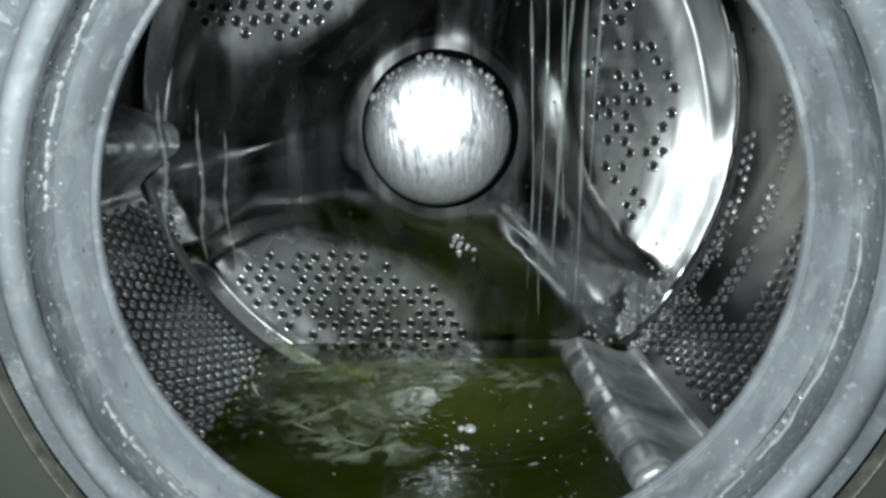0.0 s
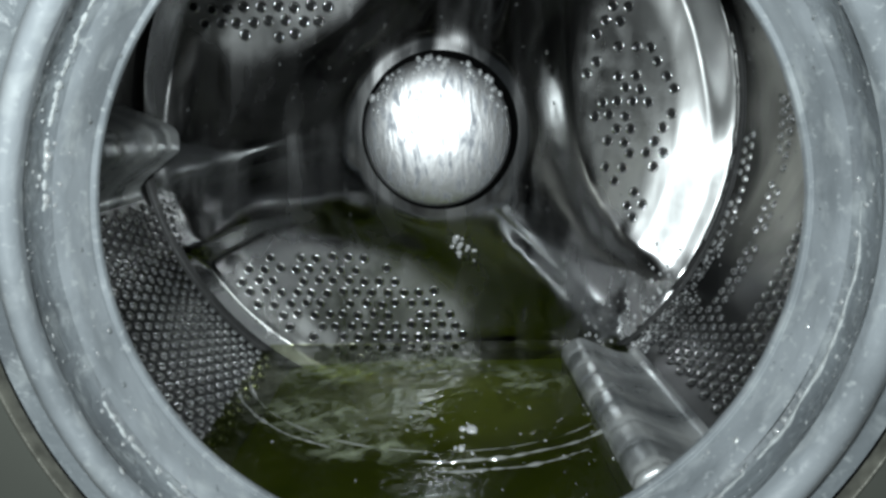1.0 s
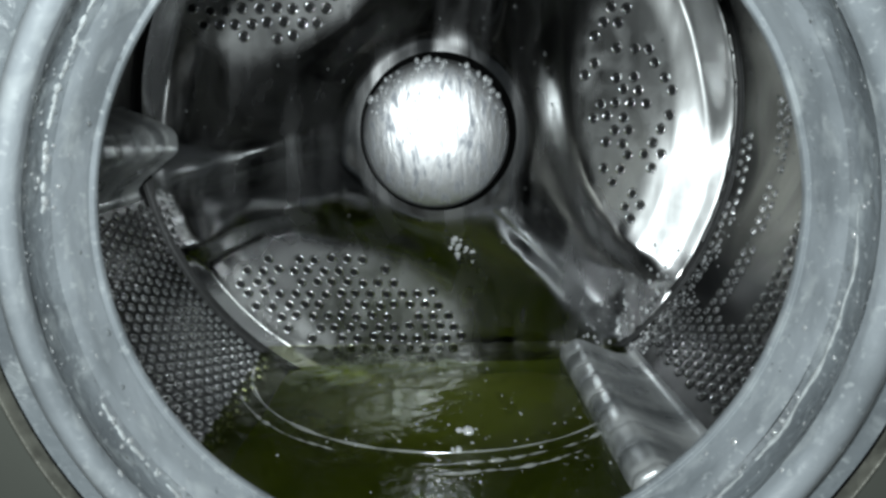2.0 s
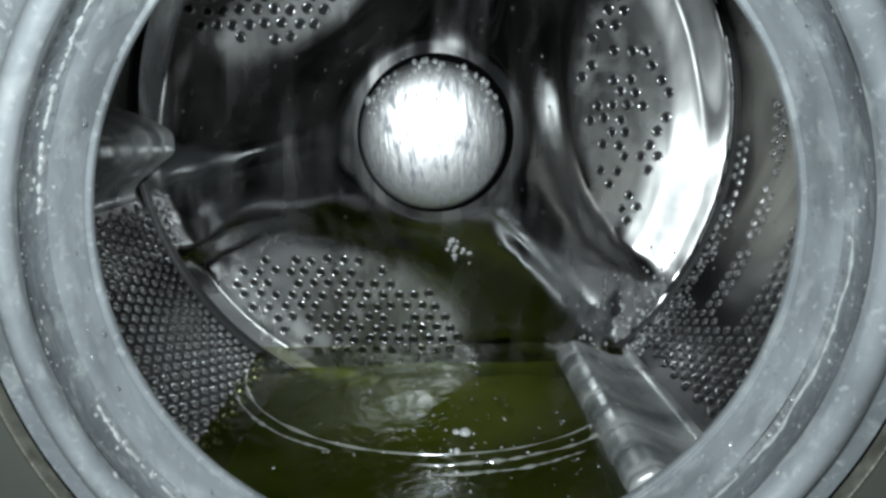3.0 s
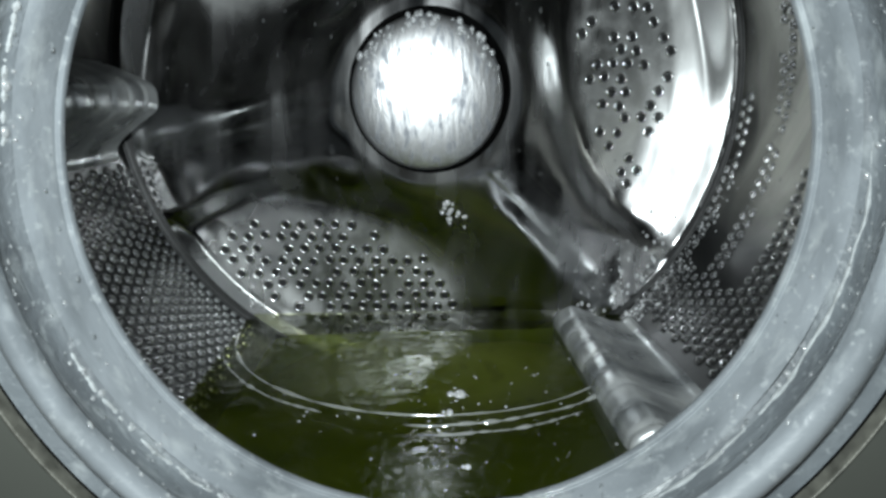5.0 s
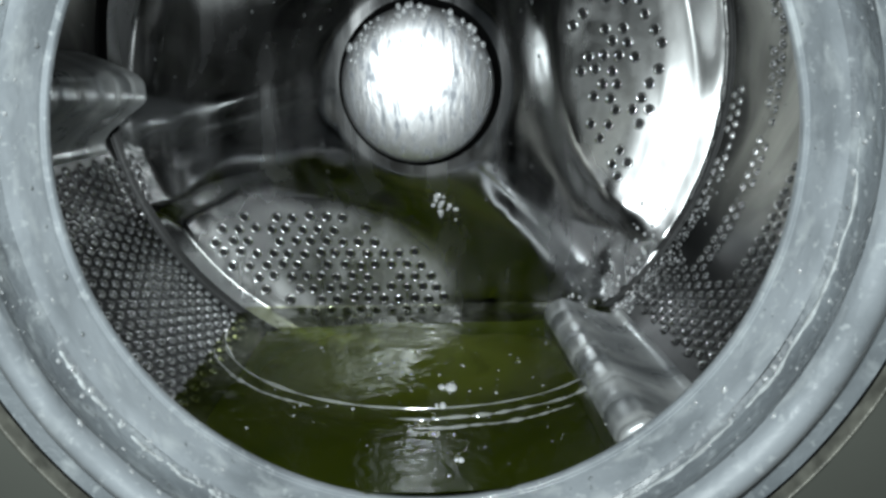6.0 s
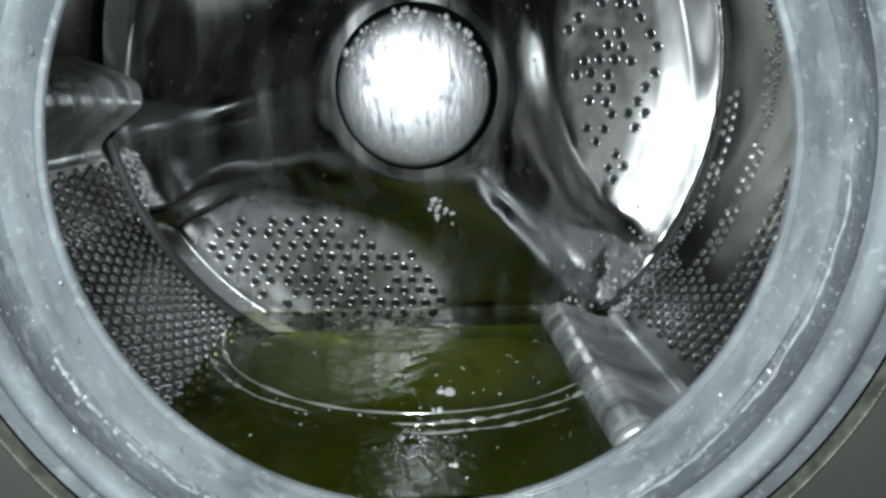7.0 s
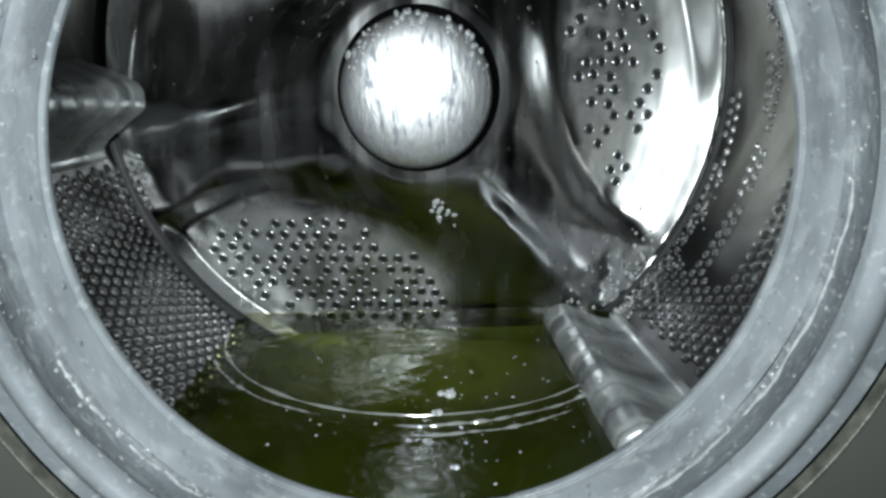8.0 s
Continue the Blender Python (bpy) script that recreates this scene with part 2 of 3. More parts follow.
# ---- washing machine front, tub and gasket ----
def build_machine():
    m = tagged(new("washing_machine"), "grey front-loading washing machine with its door open", "washing machine")
    # front panel with the round opening
    seg, hole = 96, 0.1826
    vs, fs = [], []
    for y in (-0.040, -0.037):
        for j in range(seg):
            a = 2 * pi * j / seg
            vs.append((0.0045 + hole * cos(a), y, LIP_Z + hole * sin(a)))
        for j in range(seg):
            a = 2 * pi * j / seg
            c, s = cos(a), sin(a)
            k = min(0.30 / max(abs(c), 1e-6), (0.42 if s > 0 else 0.46) / max(abs(s), 1e-6))
            vs.append((k * c, y, LIP_Z + k * s))
    for j in range(seg):
        k = (j + 1) % seg
        fs += [(j, k, seg + k, seg + j), (2 * seg + j, 3 * seg + j, 3 * seg + k, 2 * seg + k), (j, 2 * seg + j, 2 * seg + k, k), (seg + j, seg + k, 3 * seg + k, 3 * seg + j)]
    part("front_panel", mesh_of("front_panel", vs, fs, PAINT, False), m)
    bm = bmesh.new()
    bmesh.ops.create_cube(bm, size=1, matrix=Matrix.Translation((0, 0.20, LIP_Z - 0.02)) @ Matrix.Diagonal((0.598, 0.47, 0.876, 1)))
    bm.faces.ensure_lookup_table()
    bmesh.ops.delete(bm, geom=[f for f in bm.faces if f.normal.y < -0.5], context="FACES")
    me = bpy.data.meshes.new("cabinet")
    bm.to_mesh(me)
    me.materials.append(PAINT)
    part("cabinet", me, m)
    part("opening_trim", lathe("opening_trim", smooth_curve([(0.1824, -0.036), (0.1826, -0.0410), (0.1836, -0.0416), (0.1850, -0.0403)], 3), TRIM, 160, LIP_Z, 0.0002, 5, (0.0045, 0.0045)), m, "pale metal edge round the door opening")
    part("tub", lathe("tub", [(0.20, 0.004), (0.262, 0.008), (0.262, 0.285), (0.0, 0.287)], DARK, 96), m, "dark plastic outer tub")
    return m


def build_gasket():
    g = tagged(new("door_gasket"), "wet grey rubber door gasket with folds and limescale", "gasket")
    inner = smooth_curve([(0.200, 0.012), (0.172, 0.010), (0.153, 0.004), (0.1500, 0.001), (0.1496, -0.0005), (0.1500, -0.0022), (0.1516, -0.0026), (0.1520, -0.0040), (0.1535, -0.008), (0.1555, -0.014), (0.158, -0.018)], 5)
    part("inner_lip", lathe("inner_lip", inner, RUBBER, 200, LIP_Z, 0.0006, 1), g)
    fold = smooth_curve([(0.158, -0.018), (0.1605, -0.021), (0.1612, -0.026), (0.1602, -0.031), (0.1585, -0.034), (0.1575, -0.036)], 5)
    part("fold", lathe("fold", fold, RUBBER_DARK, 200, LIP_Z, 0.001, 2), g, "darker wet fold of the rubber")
    outer = smooth_curve([(0.1575, -0.036), (0.1575, -0.0405), (0.160, -0.0438), (0.164, -0.0445), (0.168, -0.042), (0.1705, -0.037), (0.1728, -0.0325)], 5)
    part("outer_bead", lathe("outer_bead", outer, RUBBER, 200, LIP_Z, 0.0004, 3, (0.0, 0.0038)), g)
    # ring added in the gap, dark in place of the shadow there
    flange = smooth_curve([(0.1728, -0.0325), (0.1770, -0.0312), (0.1836, -0.0335)], 5)
    part("flange", lathe("flange", flange, RUBBER_DARK, 200, LIP_Z, 0.0005, 7, (0.0038, 0.0045)), g, "flange under the panel edge, its shadow painted dark")
    # crust of limescale along the fold, thick and thin by turns
    for a0, a1, r0, y0, seed in ((-82, 8, 0.1602, -0.0208, 3), (-160, -118, 0.1600, -0.0195, 8), (140, 176, 0.1600, -0.0195, 12)):
        n, m, vs = int(abs(a1 - a0) * 2), 7, []
        for i in range(n + 1):
            u = i / n
            a = radians(a0 + (a1 - a0) * u) + 0.012 * noise.noise(Vector((u * 9, seed, 0)))
            w = 0.0011 * (0.35 + 1.3 * abs(noise.noise(Vector((u * a1 * 0.6 + seed, u * 21, 1))))) * min(1, 12 * u, 12 * (1 - u))
            rr, yy = r0 + 0.0012 * noise.noise(Vector((u * 15, seed, 4))), y0 + 0.0016 * noise.noise(Vector((u * 11, seed, 7)))
            for k in range(m):
                q = 2 * pi * k / m
                vs.append(((rr + w * cos(q)) * cos(a), yy + w * 1.5 * sin(q), LIP_Z + (rr + w * cos(q)) * sin(a)))
        part("limescale_and_glint", mesh_of("limescale_and_glint", vs, grid_faces(n + 1, m, True), CRUST), g, "pale limescale crust")
    return g


# ---- drum ----
def plate_meshes():
    """The star-shaped plate and the three duller pads in its hollows."""
    rs = [0.0570 + (0.2225 - 0.0570) * i / 140 for i in range(141)]
    seg = 840
    vs = [(r * cos(2 * pi * j / seg), back_y(r * cos(2 * pi * j / seg), r * sin(2 * pi * j / seg)), r * sin(2 * pi * j / seg)) for r in rs for j in range(seg)]
    for j in range(seg):      # uneven pressed edge
        a = 2 * pi * j / seg
        w = noise.noise(Vector((cos(a) * 22, sin(a) * 22, 2.7)))
        vs.append(((0.2245 + 0.0006 * w) * cos(a), 0.2094 + 0.0016 * w, (0.2245 + 0.0006 * w) * sin(a)))
    faces = grid_faces(len(rs) + 1, seg, True)
    whole = mesh_of("plate", vs, faces, STEEL_BACK)
    sorts = {0: [], 1: [], 2: [], 3: []}
    for f in faces:
        x, z = sum(vs[i][0] for i in f) / 4, sum(vs[i][2] for i in f) / 4
        q, s = oval(x, z)
        a = math.degrees(atan2(z, x))
        third = min(range(3), key=lambda n: (a - ARMS[n]) % 360)
        sorts[1 + third if q < 1.02 and hypot(x, z) < (0.217 if x < 0.02 and z < 0.02 else 0.186) else 0].append(f)
    normals = [n.vector.copy() for n in whole.vertex_normals]
    out = []
    for k, fs in sorts.items():
        used = sorted({i for f in fs for i in f})
        at = {i: n for n, i in enumerate(used)}
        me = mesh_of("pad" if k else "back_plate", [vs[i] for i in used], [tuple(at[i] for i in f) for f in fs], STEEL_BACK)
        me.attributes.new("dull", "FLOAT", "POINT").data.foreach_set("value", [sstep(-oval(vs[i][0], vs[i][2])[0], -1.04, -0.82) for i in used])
        me.normals_split_custom_set_from_vertices([normals[i] for i in used])
        out.append(me)
    bpy.data.meshes.remove(whole)
    return out


def perforated_wall():
    """Rolled sheet in cells; a cell carries a hole with a raised rim, or is plain."""
    y0, y1, rows, cols = 0.024, SEAM, 22, 176
    vs, fs, kinds = [], [], []
    dy, da = (y1 - y0) / rows, 2 * pi / cols

    def pt(a, y, up=0.0):
        return ((R - up) * cos(a), y, (R - up) * sin(a))
    for i in range(rows):
        for j in range(cols):
            off = 0.5 * da if i % 2 else 0.0
            a0, yy = j * da + off, y0 + i * dy
            deg = math.degrees(a0 + da / 2) % 360
            b = len(vs)
            corner = [pt(a0, yy), pt(a0 + da / 2, yy), pt(a0 + da, yy), pt(a0 + da, yy + dy / 2), pt(a0 + da, yy + dy), pt(a0 + da / 2, yy + dy), pt(a0, yy + dy), pt(a0, yy + dy / 2)]
            vs += corner
            near_lifter = any(-9 < (deg - k + 180) % 360 - 180 < (12.5 if k > 300 else 10.8) for k in LIFTERS)
            # above the water the sheet is bare but for columns of holes
            ym = yy + dy / 2
            bare = not 188 < deg < 327 and not (0.112 < ym < 0.134 or 0.166 < ym < 0.188 or (0.214 < ym and deg > 300))
            gap = not 188 < deg < 340 and rng.random() < 0.25
            if near_lifter or bare or gap or 233 < deg < 296:
                fs.append(tuple(range(b, b + 8)))
                kinds.append(0)
                continue
            for rad, up in ((0.0030, 0.00003), (0.0019, 0.0018), (0.0014, 0.0015), (0.0012, -0.0012)):
                for k in range(8):
                    q = radians(225 + 45 * k)
                    vs.append(pt(a0 + da / 2 + rad * cos(q) / R, yy + dy / 2 + rad * sin(q), up))
            for ring in range(4):
                for k in range(8):
                    n = (k + 1) % 8
                    kinds.append(1 if ring in (1, 2) else 0)
                    fs.append((b + ring * 8 + k, b + ring * 8 + n, b + ring * 8 + 8 + n, b + ring * 8 + 8 + k))
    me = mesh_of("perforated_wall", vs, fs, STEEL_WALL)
    me.materials.append(STEEL_RIM)
    me.polygons.foreach_set("material_index", kinds)
    bm = bmesh.new()
    bm.from_mesh(me)
    bmesh.ops.remove_doubles(bm, verts=bm.verts, dist=2e-5)
    bm.to_mesh(me)
    bm.free()
    return me


LIFTERS = (301.5, 61.5, 181.5)


def lifter_mesh():
    """Pressed lifter along the wall at angle 0 (x = R), with shallow cross ribs and a rounded back end."""
    ys = [0.024 + 0.203 * i / 130 for i in range(131)]
    sec = [(-0.028, 0.0), (-0.024, 0.015), (-0.018, 0.031), (-0.0135, 0.0385), (-0.0100, 0.0415), (-0.006, 0.0428), (0.003, 0.0428), (0.0075, 0.0418), (0.0110, 0.0390),
           (0.0145, 0.0340), (0.021, 0.0235), (0.029, 0.0110), (0.0345, 0.0045), (0.0385, 0.0030), (0.0405, 0.0034), (0.0425, 0.0020), (0.0455, 0.0)]
    vs = []
    for y in ys:
        u = (y - 0.024) / 0.203
        h = sstep(u, -0.05, 0.035) * (1 - 0.85 * sstep(u, 0.94, 1.0))
        rib = 0.0013 * math.exp(-((u * 9.0) % 1.0 - 0.5) ** 2 / 0.010) * sstep(-u, -0.97, -0.90)
        for s, up in sec:
            k = up / 0.043
            rr = R + 0.001 - up * h + rib * k
            vs.append((rr * cos(s / R), y, rr * sin(s / R)))
    return mesh_of("lifter", vs, grid_faces(len(ys), len(sec), False), STEEL_LIFT)


def hole_mesh():
    """Pressed hole: raised collar and dark sunken mouth, facing -y."""
    vs, fs = [], []
    rings = ((0.0048, 0.0004), (0.0039, -0.0009), (0.0030, -0.0010), (0.0026, 0.0))
    for r, y in rings:
        vs += [(r * cos(2 * pi * k / 12), y, r * sin(2 * pi * k / 12)) for k in range(12)]
    return vs, grid_faces(4, 12, True)


def build_drum():
    d = tagged(new("drum"), "perforated stainless steel washing drum, wet inside", "drum")
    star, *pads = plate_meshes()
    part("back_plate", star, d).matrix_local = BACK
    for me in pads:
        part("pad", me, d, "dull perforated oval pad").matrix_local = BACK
    part("perforated_wall", perforated_wall(), d)
    part("rear_seam", lathe("rear_seam", smooth_curve([(0.2400, SEAM), (0.2418, SEAM + 0.0006), (0.2420, SEAM + 0.0018), (0.2402, SEAM + 0.0026), (0.2394, SEAM + 0.0036), (0.2340, SEAM + 0.0050)], 4), STEEL_SEAM, 220, 0.0, 0.0003, 4), d, "crimped seam between wall and back, its shade painted dark")
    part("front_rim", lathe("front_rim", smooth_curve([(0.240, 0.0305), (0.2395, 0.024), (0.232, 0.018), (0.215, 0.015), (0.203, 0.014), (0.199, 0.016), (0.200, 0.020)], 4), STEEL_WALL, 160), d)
    hub = part("hub", lathe("hub", [(0.0545 * sin(pi / 2 * i / 14), 0.197 - 0.009 * cos(pi / 2 * i / 14)) for i in range(15)] + [(0.0560, 0.199), (0.0570, 0.212)], STEEL_HUB, 96), d, "bright domed hub cover streaked with limescale")
    hub.matrix_local = BACK @ HUB
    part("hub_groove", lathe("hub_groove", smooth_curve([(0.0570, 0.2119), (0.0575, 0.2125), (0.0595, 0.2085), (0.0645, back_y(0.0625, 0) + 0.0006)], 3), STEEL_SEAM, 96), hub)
    lm = lifter_mesh()
    for a in LIFTERS:
        ob = part("lifter", lm, d, "pressed steel lifter with shallow cross ribs")
        ob.matrix_local = Matrix.Rotation(-radians(a), 4, "Y")
    # holes of the three pads
    hv, hf = hole_mesh()
    vs, fs, cv, cf = [], [], [], []
    step = 0.0126
    for i in range(-20, 21):
        for j in range(-24, 25):
            x, z = (i + (0.5 if j % 2 else 0)) * step, j * step * 0.8
            if not pad_hole(x, z) or rng.random() < (0.48 if x > 0.05 else 0.08):
                continue
            x, z = x + rng.uniform(-1, 1) * 0.0012, z + rng.uniform(-1, 1) * 0.0012
            n = Vector(((back_y(x + 0.002, z) - back_y(x - 0.002, z)) / 0.004, -1, (back_y(x, z + 0.002) - back_y(x, z - 0.002)) / 0.004)).normalized()
            mt = Matrix.Translation((x, back_y(x, z), z)) @ n.to_track_quat("-Y", "Z").to_matrix().to_4x4()
            b = len(vs)
            vs += [mt @ Vector(v) for v in hv]
            fs += [tuple(b + q for q in f) for f in hf]
            # black disc closes each hole, painting the darkness inside
            b = len(cv)
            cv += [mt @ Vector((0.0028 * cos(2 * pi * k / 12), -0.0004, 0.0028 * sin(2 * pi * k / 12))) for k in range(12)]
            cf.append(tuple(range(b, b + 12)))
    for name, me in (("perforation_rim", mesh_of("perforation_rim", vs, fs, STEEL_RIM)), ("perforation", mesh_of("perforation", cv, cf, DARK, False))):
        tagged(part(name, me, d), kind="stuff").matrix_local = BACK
    return d


# ---- water ----
def build_water():
    n, m = 130, 190
    vs, fs, idx = [], [], {}
    half = (R * R - LEVEL * LEVEL) ** 0.5
    for i in range(n + 1):
        for j in range(m + 1):
            y = -0.0006 + 0.2506 * i / n
            x = (half + 0.016) * (2 * j / m - 1)
            rough = 0.22 + 0.45 * math.exp(-((x + 0.02) / 0.09) ** 2 - ((y - 0.20) / 0.07) ** 2)
            w = rough * (0.0011 * noise.noise(Vector((x * 30, y * 42, 1.3))) + 0.0007 * noise.noise(Vector((x * 80, y * 110, 4.1))) + 0.00035 * noise.noise(Vector((x * 120, y * 150, 2.1))))
            idx[i, j] = len(vs)
            vs.append((x, y, LEVEL + w))
    for i in range(n):
        for j in range(m):
            fs.append((idx[i, j], idx[i, j + 1], idx[i + 1, j + 1], idx[i + 1, j]))
    return tagged(new("water", mesh_of("water", vs, fs, WATER)), "murky green soapy water standing in the drum", "water", kind="structure")


def build_murk():
    """The depth of the water, where the murk closes in."""
    n, vs = 60, []
    half = (R * R - LEVEL * LEVEL) ** 0.5
    for i in range(n + 1):
        for j in range(n + 1):
            x, y = half * (2 * j / n - 1), 0.001 + 0.243 * i / n
            vs.append((x, y, LEVEL - 0.016 + 0.003 * noise.noise(Vector((x * 18, y * 18, 6.2)))))
    me = mesh_of("murk", vs, grid_faces(n + 1, n + 1, False), MURK)
    return tagged(new("murk", me), "dark olive murk in the depth of the water", "water", kind="structure")


def clear_water(name, tint=(0.96, 1.0, 0.97), murk=0.0, murk_color=(0.5, 0.55, 0.4), holes=None, thick=0.44, shine=1.33):
    """See-through water with a glossy skin; murk adds air bubbles, depth and painted glints, holes breaks it into
    wisps.
    """
    m = bpy.data.materials.new(name)
    m.use_nodes = True
    nt = m.node_tree
    nt.nodes.clear()
    out = nt.nodes.new("ShaderNodeOutputMaterial")
    clear, gloss, fres = nt.nodes.new("ShaderNodeBsdfTransparent"), nt.nodes.new("ShaderNodeBsdfGlossy"), nt.nodes.new("ShaderNodeFresnel")
    clear.inputs[0].default_value = (*tint, 1)
    gloss.inputs["Roughness"].default_value, fres.inputs[0].default_value = (0.10 if shine > 1.34 else 0.04), shine
    mix = nt.nodes.new("ShaderNodeMixShader")
    nt.links.new(fres.outputs[0], mix.inputs[0])
    nt.links.new(clear.outputs[0], mix.inputs[1])
    nt.links.new(gloss.outputs[0], mix.inputs[2])
    last = mix
    if murk:
        air, mm = nt.nodes.new("ShaderNodeBsdfDiffuse"), nt.nodes.new("ShaderNodeMixShader")
        air.inputs[0].default_value = (*murk_color, 1)
        mm.inputs[0].default_value = murk
        if holes:
            co, far, mul = nt.nodes.new("ShaderNodeTexCoord"), nt.nodes.new("ShaderNodeVectorMath"), nt.nodes.new("ShaderNodeMath")
            far.operation, mul.operation = "DISTANCE", "MULTIPLY"
            flat = nt.nodes.new("ShaderNodeVectorMath")
            flat.operation = "MULTIPLY"
            flat.inputs[1].default_value = (1, 1, 0)
            far.inputs[1].default_value = (0.5, 0.5, 0)
            nt.links.new(co.outputs["Generated"], flat.inputs[0])
            nt.links.new(flat.outputs[0], far.inputs[0])
            nt.links.new(ramp(nt, far.outputs["Value"], 0.18, 0.48, 1.0, 0.0), mul.inputs[0])
            nt.links.new(ramp(nt, tex(nt, holes, 6, None, 1.2), thick, thick + 0.24, 0.0, murk), mul.inputs[1])
            nt.links.new(mul.outputs[0], mm.inputs[0])
        nt.links.new(clear.outputs[0], mm.inputs[1])
        nt.links.new(air.outputs[0], mm.inputs[2])
        nt.links.new(mm.outputs[0], mix.inputs[1])
        if holes:
            last = mm
    nt.links.new(last.outputs[0], out.inputs[0])
    return m


DROP = clear_water("water_drop", (0.92, 0.95, 0.95), 0.14, (0.75, 0.78, 0.80), shine=1.9)
# mostly white diffuse: the lamp's glints are painted into the drop colour
GLINT = clear_water("painted_glint", (0.92, 0.95, 0.95), 0.80, (0.90, 0.92, 0.94), shine=2.8)
# pale diffuse colour paints the highlights of the wet gasket
GASKET_GLINT = clear_water("gasket_glints", (0.92, 0.95, 0.95), 0.42, (0.85, 0.88, 0.90), shine=2.6)
STREAM = clear_water("water_stream", (0.93, 0.95, 0.94), 0.16, (0.62, 0.67, 0.64))
# whitish diffuse colour paints the bright reflected arcs over the water
GLINT_ARC = clear_water("glint_arc", (0.92, 0.95, 0.90), 0.36, (0.90, 0.93, 0.88), shine=2.6)
MURK = clear_water("deep_murk", (0.5, 0.56, 0.12), 0.75, (0.255, 0.320, 0.035), shine=1.0)
FOAM = clear_water("water_foam", (1, 1, 1), 0.80, (0.40, 0.45, 0.32), 60, 0.42)
# bright yellow-green colour paints the lit water and the pad's reflection
LIT_WATER = clear_water("suds", (1, 1, 1), 0.95, (0.90, 0.95, 0.32), 17, 0.16)


def drops_mesh(name, places, material=DROP):
    """Flattened domes at (place, normal, radius)."""
    vs, fs = [], []
    for p, n, r in places:
        mt = Matrix.Translation(p) @ Vector(n).to_track_quat("Z", "Y").to_matrix().to_4x4()
        b = len(vs)
        k1, k2 = rng.uniform(0.75, 1.1), rng.uniform(0.9, 1.5)
        for ring, h in ((1.0, -0.05), (0.82, 0.28), (0.45, 0.46)):
            vs += [mt @ Vector((r * ring * k1 * cos(2 * pi * j / 8), r * ring * k2 * sin(2 * pi * j / 8), r * h)) for j in range(8)]
        vs.append(mt @ Vector((0, 0, r * 0.52)))
        for q in range(2):
            for j in range(8):
                i = (j + 1) % 8
                fs.append((b + q * 8 + j, b + q * 8 + i, b + q * 8 + 8 + i, b + q * 8 + 8 + j))
        fs += [(b + 16 + j, b + 16 + (j + 1) % 8, b + 24) for j in range(8)]
    return mesh_of(name, vs, fs, material)


def build_drops():
    spots = []
    prof = [(0.1512, -0.003), (0.1535, -0.008), (0.1557, -0.014), (0.1592, -0.0195), (0.1610, -0.026), (0.1592, -0.0325), (0.1576, -0.038)]
    for _ in range(300):
        a = rng.uniform(-pi, pi)
        k = rng.uniform(0, len(prof) - 1.001)
        i = int(k)
        (r0, y0), (r1, y1) = prof[i], prof[i + 1]
        t = k - i
        r, y = r0 + (r1 - r0) * t, y0 + (y1 - y0) * t
        nr, ny = (y1 - y0), -(r1 - r0)
        q = hypot(nr, ny)
        spots.append((((r) * cos(a), y, LIP_Z + r * sin(a)), (nr / q * cos(a), ny / q, nr / q * sin(a)), 0.0004 + 0.0008 * rng.random() ** 4))
    # specks added where the wet rubber glints
    specks = []
    for _ in range(260):
        side = rng.random()
        a = radians(rng.gauss(182, 26) if side < 0.5 else rng.gauss(-6, 26)) if side < 0.8 else rng.uniform(-pi, 0)
        k = rng.uniform(1.5, len(prof) - 1.001)
        i = int(k)
        (r0, y0), (r1, y1) = prof[i], prof[i + 1]
        r, y = r0 + (r1 - r0) * (k - i), y0 + (y1 - y0) * (k - i)
        nr, ny = (y1 - y0), -(r1 - r0)
        q = hypot(nr, ny)
        specks.append(((r * cos(a), y, LIP_Z + r * sin(a)), (nr / q * cos(a), ny / q, nr / q * sin(a)), 0.0004 + 0.0008 * rng.random() ** 3))
    for deg in (-159, -155, -151, -148, -143, -139, -133, -128, -41, -37, -34, -30, -28, -24, -14, 2, 9, 158, 166, 172):
        r, y = ((0.1527, -0.0055), (0.1545, -0.011), (0.1592, -0.0195), (0.1576, -0.038))[rng.randrange(4)]
        a = radians(deg + rng.uniform(-1, 1))
        specks.append(((r * cos(a), y, LIP_Z + r * sin(a)), (-0.8 * cos(a), -0.6, -0.8 * sin(a)), 0.0008 + 0.0009 * rng.random()))
    tagged(new("gasket_glints", drops_mesh("gasket_glints", specks, GASKET_GLINT)), "fine white specks painted as glints on the wet rubber gasket", "droplets", kind="stuff")
    tagged(new("gasket_droplets", drops_mesh("gasket_droplets", spots)), "clear water droplets clinging to the rubber gasket", "droplets", kind="stuff")
    spots = []
    while len(spots) < 230:
        a, r = rng.uniform(-pi, pi), rng.uniform(0.065, 0.22)
        x, z = r * cos(a), r * sin(a)
        if z < LEVEL + 0.01:
            continue
        n = Vector(((back_y(x + 0.002, z) - back_y(x - 0.002, z)) / 0.004, -1, (back_y(x, z + 0.002) - back_y(x, z - 0.002)) / 0.004)).normalized()
        spots.append(((x, back_y(x, z), z), n, 0.0004 + 0.0010 * rng.random() ** 2))
    # white drops in place of the lamp's glints below the hub and down the arm
    glints = []
    for _ in range(16):
        x, z = 0.016 + rng.gauss(0, 0.006), -0.087 + rng.gauss(0, 0.006)
        glints.append(((x, back_y(x, z) - 0.0003, z), (-0.1, -1, 0.2), 0.0010 + 0.0015 * rng.random()))
    for _ in range(90):
        a, r = radians(rng.gauss(316, 7)), rng.gauss(0.208, 0.012)
        if r < 0.222:
            x, z = r * cos(a), r * sin(a)
